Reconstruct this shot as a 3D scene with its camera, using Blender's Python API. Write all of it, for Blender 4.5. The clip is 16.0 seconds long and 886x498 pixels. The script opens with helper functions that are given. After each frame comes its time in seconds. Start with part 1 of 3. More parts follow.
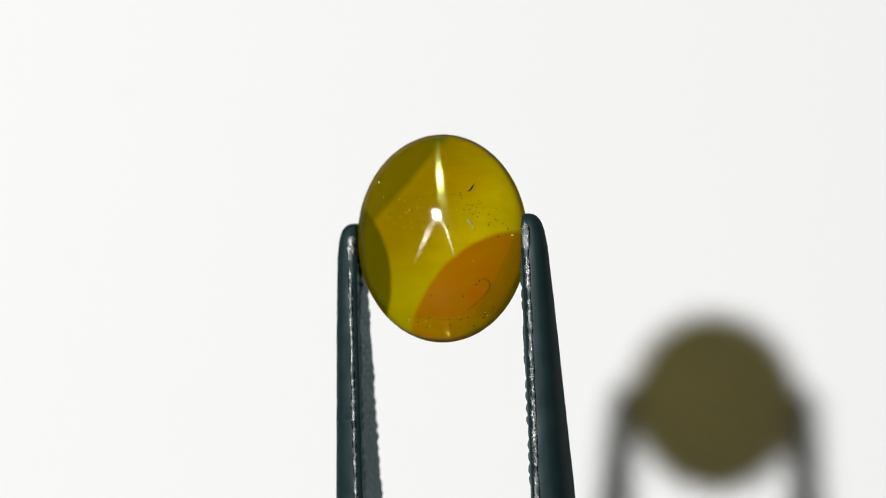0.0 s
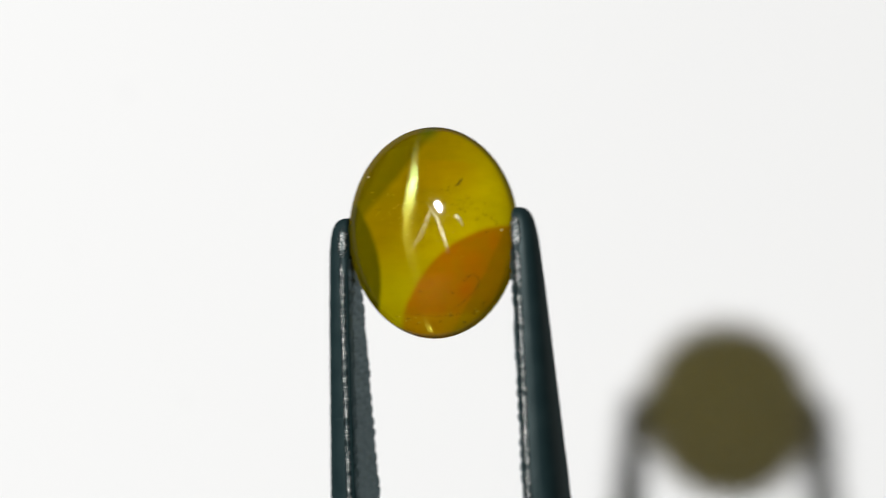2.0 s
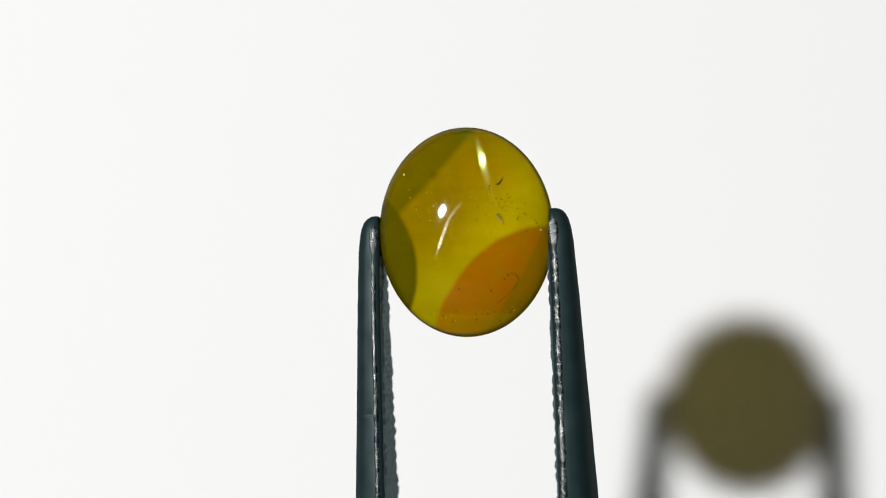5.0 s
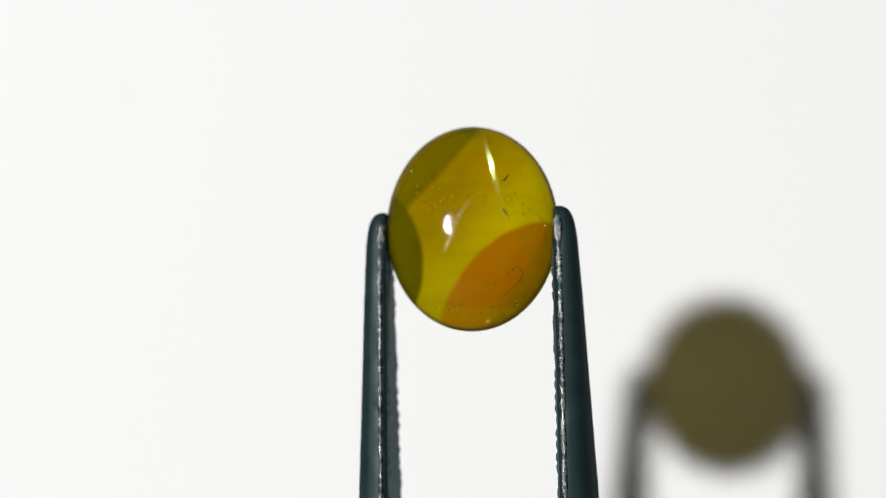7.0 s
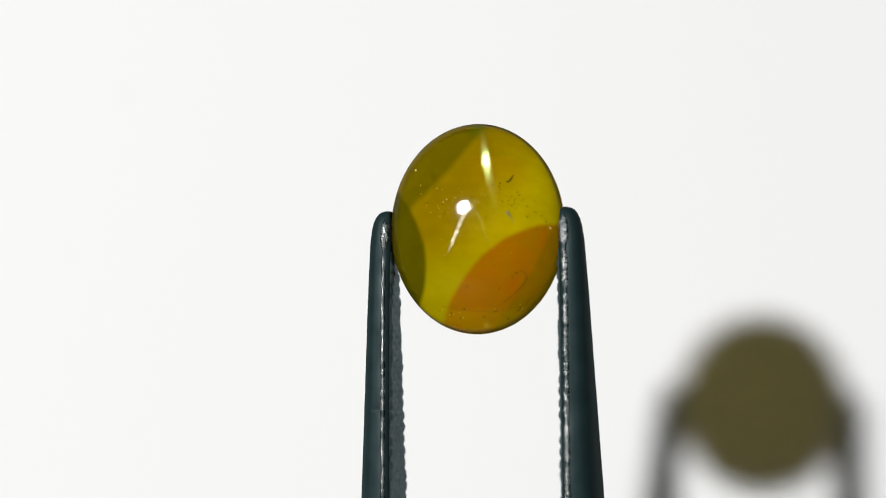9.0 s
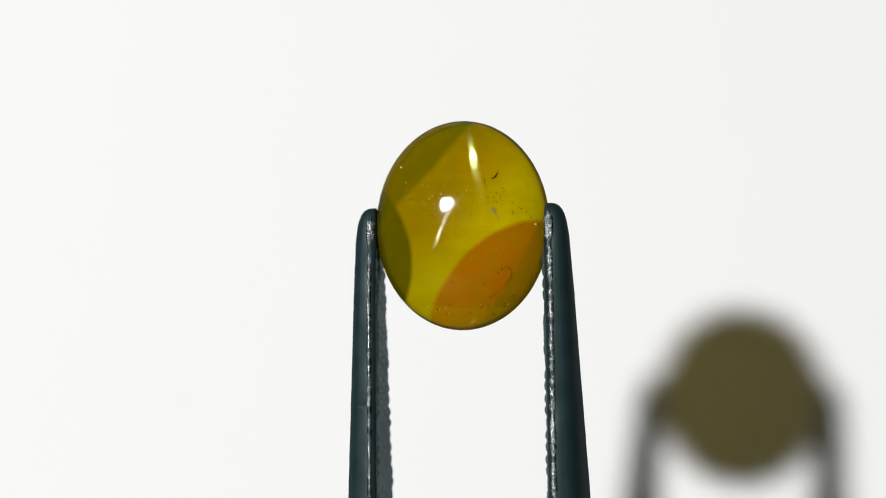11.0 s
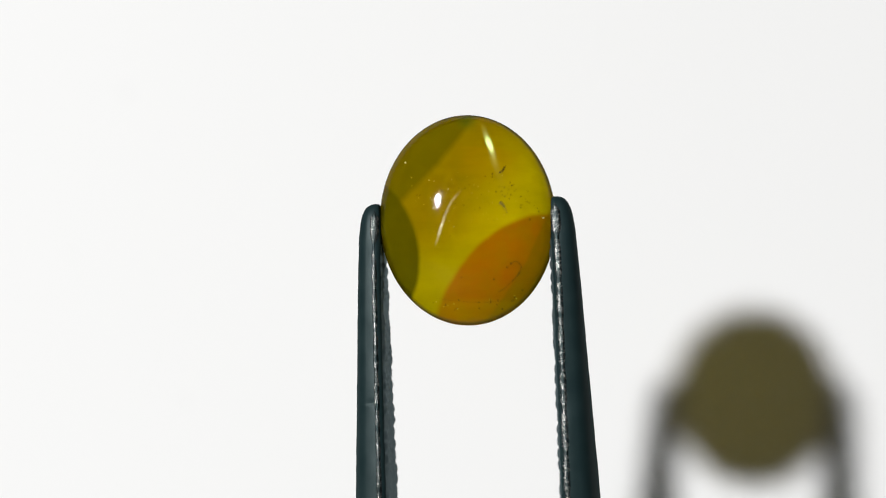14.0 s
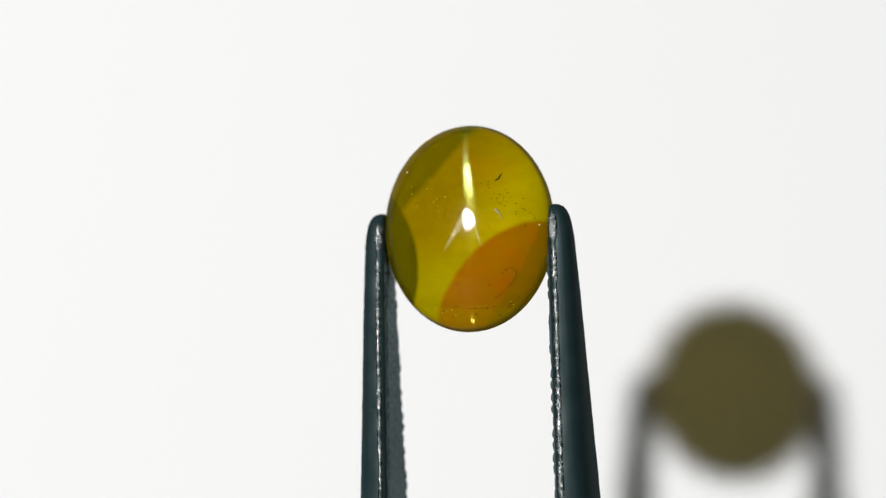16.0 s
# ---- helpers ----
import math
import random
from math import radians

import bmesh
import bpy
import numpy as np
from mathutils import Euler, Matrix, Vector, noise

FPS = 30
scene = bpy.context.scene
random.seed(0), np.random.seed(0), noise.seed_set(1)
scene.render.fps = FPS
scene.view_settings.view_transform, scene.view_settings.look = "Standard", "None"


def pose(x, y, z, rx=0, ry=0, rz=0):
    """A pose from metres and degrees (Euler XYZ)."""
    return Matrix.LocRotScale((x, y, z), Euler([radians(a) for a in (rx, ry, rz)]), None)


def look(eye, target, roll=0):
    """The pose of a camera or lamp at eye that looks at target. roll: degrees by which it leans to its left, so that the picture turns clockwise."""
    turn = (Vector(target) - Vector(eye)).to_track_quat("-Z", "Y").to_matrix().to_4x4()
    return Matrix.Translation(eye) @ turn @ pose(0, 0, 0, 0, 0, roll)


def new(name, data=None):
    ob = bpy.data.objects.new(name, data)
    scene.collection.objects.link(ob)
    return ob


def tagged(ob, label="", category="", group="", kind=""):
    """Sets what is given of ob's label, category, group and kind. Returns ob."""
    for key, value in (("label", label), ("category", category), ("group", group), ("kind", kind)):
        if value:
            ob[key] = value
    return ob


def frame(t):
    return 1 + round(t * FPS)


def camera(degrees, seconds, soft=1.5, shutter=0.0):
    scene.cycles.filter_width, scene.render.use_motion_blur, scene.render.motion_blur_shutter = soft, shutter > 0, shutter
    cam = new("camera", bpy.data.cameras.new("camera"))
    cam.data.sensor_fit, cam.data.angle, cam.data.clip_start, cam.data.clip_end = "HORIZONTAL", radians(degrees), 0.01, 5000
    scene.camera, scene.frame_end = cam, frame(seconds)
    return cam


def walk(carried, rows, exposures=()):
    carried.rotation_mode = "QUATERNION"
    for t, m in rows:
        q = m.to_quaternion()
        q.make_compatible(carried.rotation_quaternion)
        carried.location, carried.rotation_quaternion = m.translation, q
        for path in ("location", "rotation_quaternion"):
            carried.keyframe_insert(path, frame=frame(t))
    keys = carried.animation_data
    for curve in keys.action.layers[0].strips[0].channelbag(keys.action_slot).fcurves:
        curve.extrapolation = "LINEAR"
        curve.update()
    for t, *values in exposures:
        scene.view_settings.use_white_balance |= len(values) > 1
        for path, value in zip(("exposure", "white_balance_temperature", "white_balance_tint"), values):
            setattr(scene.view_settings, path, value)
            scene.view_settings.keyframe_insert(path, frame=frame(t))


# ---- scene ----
cam = camera(15.0, 16.0, soft=1.0, shutter=0.5)
# a close-up lens: sharp at the face of the stone, soft at the card behind
cam.data.dof.use_dof = True
cam.data.dof.focus_distance, cam.data.dof.aperture_fstop = 0.1457, 22.0
EYE = pose(0, -0.14709, 0.150, 90, 0, 0)
walk(cam, [(0.0, EYE), (16.0, EYE)])

# ---- light: one small round lamp up and to the left behind the camera, dim room ----
KEY_AT = Vector((-0.415, -0.760, 0.398))
world = bpy.data.worlds.new("room_light")
scene.world = world
world.use_nodes = True
world.node_tree.nodes["Background"].inputs["Color"].default_value = (1.0, 0.95, 0.50, 1)
world.node_tree.nodes["Background"].inputs["Strength"].default_value = 0.013
lamp_data = bpy.data.lights.new("key_lamp", "AREA")
lamp_data.shape, lamp_data.size, lamp_data.energy = "DISK", 0.055, 9.8
lamp_data.color = (1.0, 1.0, 0.995)
lamp = new("key_lamp", lamp_data)
lamp.matrix_world = look(KEY_AT, (0, 0, 0.150))
scene.view_settings.exposure = 0.0

MM = 0.001


# ---- shape of the stone ----
STONE_A, STONE_B, STONE_FRONT, STONE_BACK = 3.82 * MM, 4.56 * MM, 1.95 * MM, 1.35 * MM


def dome(x, z):
    """Depth of the polished front at a point of the stone, in metres."""
    r = min(math.hypot(x / STONE_A, z / STONE_B), 0.99999)
    return -STONE_FRONT * (1 - r ** 2.5) ** 0.52


def zone_depth(x, z):
    """Depth at which the colour zones are seen, deepest in view at the rim."""
    return -STONE_FRONT * (1 - min(1.0, (x / STONE_A) ** 2 + (z / STONE_B) ** 2))


def on_stone(x, z):
    """A point of the polished front, in metres, from its place along the slanted zones."""
    u, w = x, z
    for i in range(12):
        y = zone_depth(u, w)
        u = (x + 0.056 * z - 0.292 * y) / 0.956
        w = z - 0.056 * x + 0.105 * y
    return u, w


def dome_normal(x, z):
    """Sideways and upward parts of the polished front's normal at a point."""
    e = 0.02 * MM
    gx, gz = (dome(x + e, z) - dome(x - e, z)) / (2 * e), (dome(x, z + e) - dome(x, z - e)) / (2 * e)
    size = math.sqrt(1 + gx * gx + gz * gz)
    return gx / size, gz / size


# ---- materials ----
class Nodes:
    """Short hand for building a node material."""

    def __init__(self, name):
        self.mat = bpy.data.materials.new(name)
        self.mat.use_nodes = True
        self.tree = self.mat.node_tree
        self.tree.nodes.clear()
        self.out = self.tree.nodes.new("ShaderNodeOutputMaterial")

    def node(self, kind, settings=None, **inputs):
        n = self.tree.nodes.new(kind)
        for key, value in (settings or {}).items():
            setattr(n, key, value)
        for key, value in inputs.items():
            socket = n.inputs[int(key[1:])] if key[0] == "i" and key[1:].isdigit() else n.inputs[key.replace("_", " ")]
            if isinstance(value, bpy.types.NodeSocket):
                self.tree.links.new(value, socket)
            else:
                socket.default_value = value
        return n

    def math(self, op, a, b=0.0, c=0.0):
        return self.node("ShaderNodeMath", {"operation": op}, i0=a, i1=b, i2=c).outputs[0]

    def mix(self, fac, a, b):
        n = self.node("ShaderNodeMix", {"data_type": "RGBA"})
        for i, v in ((0, fac), (6, a), (7, b)):
            if isinstance(v, bpy.types.NodeSocket):
                self.tree.links.new(v, n.inputs[i])
            else:
                n.inputs[i].default_value = v
        return n.outputs[2]

    def step(self, value, low, high):
        """0 below low, 1 above high, smooth between."""
        return self.node("ShaderNodeMapRange", {"interpolation_type": "SMOOTHSTEP"}, i0=value, i1=low, i2=high, i3=0.0, i4=1.0).outputs[0]

    def noise(self, vector, scale, detail=3.0, rough=0.5):
        return self.node("ShaderNodeTexNoise", None, Vector=vector, Scale=scale, Detail=detail, Roughness=rough).outputs[0]

    def done(self, shader):
        self.tree.links.new(shader, self.out.inputs["Surface"])
        return self.mat


def rgb(r, g, b):
    """Linear colour from 0-255 screen values."""
    return tuple(((v / 255 + 0.055) / 1.055) ** 2.4 if v > 10 else v / 255 / 12.92 for v in (r, g, b)) + (1.0,)


def paper_material():
    m = Nodes("white_paper")
    co = m.node("ShaderNodeTexCoord").outputs["Object"]
    fine = m.noise(co, 9000.0, 2.0)
    broad = m.noise(co, 60.0, 3.0)
    tone = m.math("ADD", m.math("MULTIPLY", fine, 0.012), m.math("MULTIPLY", broad, 0.03))
    col = m.mix(tone, (0.86, 0.86, 0.86, 1), (0.70, 0.70, 0.69, 1))
    # a few faint grey smudges
    xyz = m.node("ShaderNodeSeparateXYZ", None, Vector=co)
    for x, z, r, amount in ((-16.55, 158.2, 0.42, 0.08), (-19.3, 149.7, 0.3, 0.06), (-13.2, 142.2, 0.4, 0.05), (8.6, 161.0, 0.25, 0.05), (-5.3, 159.0, 0.25, 0.02)):
        dx = m.math("SUBTRACT", xyz.outputs["X"], x * MM)
        dz = m.math("SUBTRACT", xyz.outputs["Z"], z * MM)
        dist = m.math("SQRT", m.math("ADD", m.math("MULTIPLY", dx, dx), m.math("MULTIPLY", dz, dz)))
        blot = m.math("MULTIPLY", m.math("SUBTRACT", 1.0, m.step(dist, 0.1 * r * MM, r * MM)), amount)
        col = m.mix(blot, col, (0.2, 0.2, 0.22, 1))
    bump = m.node("ShaderNodeBump", None, Strength=0.05, Distance=0.00002, Height=fine)
    return m.done(m.node("ShaderNodeBsdfPrincipled", None, Base_Color=col, Roughness=0.85, Specular_IOR_Level=0.2, Normal=bump.outputs[0]).outputs[0])


def table_material():
    m = Nodes("black_table")
    co = m.node("ShaderNodeTexCoord").outputs["Object"]
    n = m.noise(co, 40.0, 5.0)
    col = m.mix(n, (0.025, 0.025, 0.026, 1), (0.045, 0.045, 0.045, 1))
    return m.done(m.node("ShaderNodeBsdfPrincipled", None, Base_Color=col, Roughness=0.6).outputs[0])


def steel_material():
    """Blackened, faintly blue-green tweezer steel, half matt."""
    m = Nodes("blackened_steel")
    co = m.node("ShaderNodeTexCoord").outputs["Object"]
    wear, grain = m.noise(co, 900.0, 4.0), m.noise(co, 14000.0, 2.0, 0.7)
    col = m.mix(m.step(wear, 0.35, 0.7), (0.0105, 0.0225, 0.0245, 1), (0.0135, 0.027, 0.029, 1))
    bump = m.node("ShaderNodeBump", None, Strength=0.15, Distance=0.000016, Height=grain).outputs[0]
    matt = m.node("ShaderNodeBsdfDiffuse", None, Color=col, Normal=bump).outputs[0]
    gloss = m.node("ShaderNodeBsdfAnisotropic", None, Color=(0.85, 1.0, 1.0, 1), Roughness=m.math("ADD", 0.32, m.math("MULTIPLY", wear, 0.2)), Normal=bump).outputs[0]
    facing = m.node("ShaderNodeLayerWeight", None, Blend=0.5, Normal=bump).outputs["Facing"]
    shine = m.math("ADD", 0.014, m.math("MULTIPLY", m.math("POWER", facing, 3.0), 0.035))
    return m.done(m.node("ShaderNodeMixShader", None, i0=shine, i1=matt, i2=gloss).outputs[0])


def edge_material():
    """Worn steel: dark ground, with the lamp's sparkle put in as bright facets."""
    m = Nodes("bright_edge")
    co = m.node("ShaderNodeTexCoord").outputs["Object"]
    grain = m.noise(co, 21000.0, 2.0, 0.7)
    facet = m.step(grain, 0.53, 0.61)
    patch = m.step(m.noise(co, 3200.0, 3.0), 0.36, 0.62)
    col = m.mix(m.math("MULTIPLY", facet, patch), (0.012, 0.020, 0.021, 1), (0.64, 0.63, 0.61, 1))
    bump = m.node("ShaderNodeBump", None, Strength=0.9, Distance=0.00002, Height=grain).outputs[0]
    return m.done(m.node("ShaderNodeBsdfPrincipled", None, Base_Color=col, Metallic=0.85, Roughness=0.32, Normal=bump).outputs[0])


def knurl_material():
    """Slate-grey pressed gripping face, a little glossier than the arm."""
    m = Nodes("knurled_steel")
    co = m.node("ShaderNodeTexCoord").outputs["Object"]
    wear = m.noise(co, 2200.0, 4.0, 0.6)
    col = m.mix(m.step(wear, 0.3, 0.7), (0.020, 0.034, 0.037, 1), (0.045, 0.062, 0.066, 1))
    bump = m.node("ShaderNodeBump", None, Strength=0.4, Distance=0.00002, Height=wear).outputs[0]
    matt = m.node("ShaderNodeBsdfDiffuse", None, Color=col, Normal=bump).outputs[0]
    gloss = m.node("ShaderNodeBsdfAnisotropic", None, Color=(0.78, 0.96, 1.0, 1), Roughness=0.42, Normal=bump).outputs[0]
    return m.done(m.node("ShaderNodeMixShader", None, i0=0.11, i1=matt, i2=gloss).outputs[0])


def stone_material():
    """Zoned yellow, orange and olive stone with a silky moving light band."""
    m = Nodes("cats_eye_stone")
    tc = m.node("ShaderNodeTexCoord")
    co = tc.outputs["Object"]
    warp = m.node("ShaderNodeTexNoise", None, Vector=co, Scale=350.0, Detail=3.0)
    shift = m.node("ShaderNodeVectorMath", {"operation": "SUBTRACT"}, i0=warp.outputs["Color"], i1=(0.5, 0.5, 0.5))
    shift = m.node("ShaderNodeVectorMath", {"operation": "SCALE"}, i0=shift.outputs[0], Scale=0.35 * MM)
    p = m.node("ShaderNodeVectorMath", {"operation": "ADD"}, i0=co, i1=shift.outputs[0]).outputs[0]
    # the colour zones run through the stone at a slant
    flat = m.node("ShaderNodeVectorMath", {"operation": "MULTIPLY"}, i0=p, i1=(1 / STONE_A, 0.0, 1 / STONE_B)).outputs[0]
    r2 = m.math("MINIMUM", m.node("ShaderNodeVectorMath", {"operation": "DOT_PRODUCT"}, i0=flat, i1=flat).outputs["Value"], 1.0)
    plane = m.node("ShaderNodeVectorMath", {"operation": "MULTIPLY"}, i0=p, i1=(1.0, 0.0, 1.0)).outputs[0]
    deep = m.node("ShaderNodeCombineXYZ", None, X=0.0, Y=m.math("MULTIPLY", m.math("SUBTRACT", 1.0, r2), -STONE_FRONT), Z=0.0).outputs[0]
    p = m.node("ShaderNodeVectorMath", {"operation": "ADD"}, i0=plane, i1=deep).outputs[0]
    x = m.math("MULTIPLY", m.node("ShaderNodeVectorMath", {"operation": "DOT_PRODUCT"}, i0=p, i1=SLANT_X).outputs["Value"], 1000.0)
    z = m.math("MULTIPLY", m.node("ShaderNodeVectorMath", {"operation": "DOT_PRODUCT"}, i0=p, i1=SLANT_Z).outputs["Value"], 1000.0)

    def disc(cx, cz, r, soft):
        dx, dz = m.math("SUBTRACT", x, cx), m.math("SUBTRACT", z, cz)
        d = m.math("SQRT", m.math("ADD", m.math("MULTIPLY", dx, dx), m.math("MULTIPLY", dz, dz)))
        return m.math("SUBTRACT", 1.0, m.step(d, r - soft, r + soft))

    cloud = m.noise(co, 500.0, 4.0)
    gold, lemon = COLOURS["gold"], COLOURS["lemon"]
    # yellower to the right; lemon is raised to hold the far side's glow
    side = m.math("ADD", m.math("ADD", m.math("MULTIPLY", x, 0.8), m.math("MULTIPLY", z, -0.45)), m.math("MULTIPLY", cloud, 1.6))
    col = m.mix(m.step(side, -0.9, 2.6), gold, lemon)
    # paler wedge low down beside the olive rim
    col = m.mix(m.math("MULTIPLY", m.step(m.math("MULTIPLY", z, -1.0), 0.0, 2.6), 0.8), col, COLOURS["lime"])
    # warm cap near the upper end, with a crisp upper edge and a fading lower one
    cap_z = m.math("SUBTRACT", z, m.math("MULTIPLY", x, -0.10))
    cap = m.math("MULTIPLY", m.math("SUBTRACT", 1.0, m.step(cap_z, 3.05, 3.18)), m.step(cap_z, 0.9, 2.9))
    cap = m.math("MULTIPLY", cap, m.math("MULTIPLY", m.step(x, -0.8, 0.0), m.math("SUBTRACT", 1.0, m.step(x, 1.2, 2.6))))
    col = m.mix(m.math("MULTIPLY", cap, 0.45), col, COLOURS["cap"])
    # olive shoulder and olive rim, both darkened to hold the left side's shade
    shoulder = m.math("ADD", m.math("MULTIPLY", x, -0.76), m.math("MULTIPLY", z, 0.65))
    col = m.mix(m.math("MULTIPLY", m.step(shoulder, 2.5, 2.85), 0.9), col, COLOURS["shoulder"])
    # green tinge at the upper end, a reflection painted as colour
    col = m.mix(m.math("MULTIPLY", disc(-0.05, 4.3, 0.40, 0.3), 0.45), col, COLOURS["green"])
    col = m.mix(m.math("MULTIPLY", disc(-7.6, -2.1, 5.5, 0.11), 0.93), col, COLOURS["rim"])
    # slow darkening towards the upper left, shade put into the colour
    col = m.mix(m.math("MULTIPLY", m.step(shoulder, -0.6, 2.6), 0.22), col, COLOURS["shoulder"])
    # orange zone
    col = m.mix(disc(3.3, -4.3, 4.45, 0.14), col, m.mix(m.math("MULTIPLY", m.step(m.noise(p, 900.0, 4.0, 0.6), 0.36, 0.66), 0.8), COLOURS["orange"], COLOURS["amber"]))
    col = m.mix(m.math("MULTIPLY", disc(1.6, -2.45, 0.38, 0.3), 0.55), col, COLOURS["rust"])
    flank = m.math("SUBTRACT", m.math("MULTIPLY", x, 0.87), m.math("MULTIPLY", z, 0.48))
    col = m.mix(m.math("MULTIPLY", m.step(flank, 2.82, 3.02), 0.55), col, COLOURS["flank"])
    col = m.mix(m.math("MULTIPLY", m.step(m.math("MULTIPLY", z, -1.0), 3.3, 3.75), 0.25), col, COLOURS["lime"])
    col = m.mix(m.math("MULTIPLY", m.step(cloud, 0.45, 0.75), 0.18), col, COLOURS["shoulder"])

    squeezed = m.node("ShaderNodeVectorMath", {"operation": "MULTIPLY"}, i0=co, i1=(0.15, 0.5, 1.0)).outputs[0]
    streak = m.step(m.noise(squeezed, 2600.0, 4.0, 0.6), 0.35, 0.7)
    col = m.mix(m.math("MULTIPLY", streak, 0.12), col, COLOURS["shoulder"])
    # dark outline where the stone is widest, edge shade put into the colour
    rim_shade = m.math("ABSOLUTE", m.node("ShaderNodeSeparateXYZ", None, Vector=co).outputs["Y"])
    col = m.mix(m.math("MULTIPLY", m.math("SUBTRACT", 1.0, m.step(rim_shade, 0.25 * MM, 0.6 * MM)), 0.92), col, rgb(34, 28, 4))
    tint = m.node("ShaderNodeGamma", None, Color=col, Gamma=0.5).outputs[0]
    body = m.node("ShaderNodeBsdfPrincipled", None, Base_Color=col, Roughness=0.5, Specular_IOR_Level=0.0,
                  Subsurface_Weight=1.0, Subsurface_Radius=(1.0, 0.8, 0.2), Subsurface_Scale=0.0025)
    clear = m.node("ShaderNodeBsdfRefraction", None, Color=tint, Roughness=0.18, IOR=1.3)
    glow = m.node("ShaderNodeBsdfTranslucent", None, Color=tint)
    body = m.node("ShaderNodeMixShader", None, i0=0.18, i1=body.outputs[0], i2=glow.outputs[0])
    inner = m.node("ShaderNodeMixShader", None, i0=CLEAR, i1=body.outputs[0], i2=clear.outputs[0]).outputs[0]
    # only the front is polished; the base is matt and lets more light through
    front = m.math("SUBTRACT", 1.0, m.step(m.node("ShaderNodeSeparateXYZ", None, Vector=co).outputs["Y"], -0.5 * MM, -0.1 * MM))
    # light that passes straight through and tints the shadow
    through_light = m.node("ShaderNodeBsdfTransparent", None, Color=COLOURS["glow"])
    inner = m.node("ShaderNodeMixShader", None, i0=m.math("ADD", 0.09, m.math("MULTIPLY", m.step(m.node("ShaderNodeSeparateXYZ", None, Vector=co).outputs["Y"], 0.3 * MM, 0.6 * MM), 0.45)), i1=inner, i2=through_light.outputs[0]).outputs[0]

    # silk: fibres across the stone throw a narrow band of light along it
    n = m.node("ShaderNodeSeparateXYZ", None, Vector=tc.outputs["Normal"])
    wob = m.math("MULTIPLY", m.math("SUBTRACT", m.noise(co, 800.0, 4.0, 0.65), 0.5), 0.018)
    nx = m.math("ADD", m.math("ADD", m.math("MULTIPLY", n.outputs["X"], SILK[0]), SILK[1]), wob)
    # the fibres bend, so the band is long on one side and short on the other
    bend = m.math("MAXIMUM", m.math("ADD", m.math("MULTIPLY", n.outputs["X"], 1.7), SILK[2]), 0.13)
    away = m.math("MINIMUM", m.math("SUBTRACT", 0.65, n.outputs["Z"]), m.math("MULTIPLY", m.math("ADD", n.outputs["Z"], 0.98), 1.9))
    nz = m.math("SUBTRACT", SILK[3], m.math("MULTIPLY", away, bend))
    bead = m.math("ADD", 0.45, m.math("MULTIPLY", m.noise(co, 2600.0, 3.0, 0.7), 1.1))
    sparkle = m.math("ADD", 0.35, m.math("MULTIPLY", m.step(m.noise(co, 9000.0, 2.0, 0.7), 0.40, 0.62), 1.5))
    dense = m.math("MULTIPLY", bead, m.math("ADD", 0.12, m.math("MULTIPLY", m.step(n.outputs["X"], -0.16, 0.1), 0.88)))
    fibre = m.node("ShaderNodeCombineXYZ", None, X=nx, Y=-1.0, Z=nz)
    fibre_n = m.node("ShaderNodeVectorTransform", {"vector_type": "NORMAL", "convert_from": "OBJECT", "convert_to": "WORLD"}, Vector=fibre.outputs[0])
    across = m.node("ShaderNodeVectorTransform", {"vector_type": "VECTOR", "convert_from": "OBJECT", "convert_to": "WORLD"}, Vector=(1.0, 0.0, 0.0))
    silk = m.node("ShaderNodeBsdfAnisotropic", None, Color=m.mix(m.math("MULTIPLY", m.math("MULTIPLY", front, dense), m.math("SUBTRACT", 1.0, m.step(n.outputs["Y"], -0.75, -0.5))), (0, 0, 0, 1), m.mix(m.step(z, 0.4, 3.4), SILK_LOW, SILK_HIGH)), Roughness=SILK[4], Anisotropy=0.8, Normal=fibre_n.outputs[0], Tangent=across.outputs[0])
    inner = m.node("ShaderNodeAddShader", None, i0=inner, i1=silk.outputs[0]).outputs[0]

    # two ridges below the crown, imitated by added glint streaks with set normals
    crown = dome_normal(*on_stone(CROWN[0] * MM, CROWN[1] * MM))
    for end_x, end_z, colour, low, high, floor in RIDGES:
        foot = dome_normal(*on_stone(end_x * MM, end_z * MM))
        size = math.hypot(foot[0] - crown[0], foot[1] - crown[1])
        ux, uz = (foot[0] - crown[0]) / size, (foot[1] - crown[1]) / size
        mid = crown[0] + ux * size * RIDGE[3], crown[1] + uz * size * RIDGE[3]
        reach = m.math("MULTIPLY", m.math("SUBTRACT", 1.0, m.step(z, 0.8, 1.4)), m.step(z, end_z - 0.1, end_z + 1.1))
        dx, dz = m.math("SUBTRACT", n.outputs["X"], mid[0]), m.math("SUBTRACT", n.outputs["Z"], mid[1])
        down = m.math("MULTIPLY", m.math("ADD", m.math("MULTIPLY", dx, ux), m.math("MULTIPLY", dz, uz)), RIDGE[0])
        side_n = m.math("MULTIPLY", m.math("ADD", m.math("ADD", m.math("MULTIPLY", dx, -uz), m.math("MULTIPLY", dz, ux)), m.math("MULTIPLY", wob, 0.4)), RIDGE[1])
        # each streak's brightness is set in its colour, fading to one side
        turned = m.math("ADD", floor, m.math("MULTIPLY", m.step(side_n, low, high) if low < high else m.math("SUBTRACT", 1.0, m.step(side_n, high, low)), 1.0 - floor))
        reach = m.math("MULTIPLY", m.math("MULTIPLY", reach, turned), m.math("SUBTRACT", 1.0, m.step(m.math("ABSOLUTE", side_n), 0.08, 0.16)))
        rx = m.math("ADD", m.math("ADD", m.math("MULTIPLY", down, ux), m.math("MULTIPLY", side_n, -uz)), crown[0])
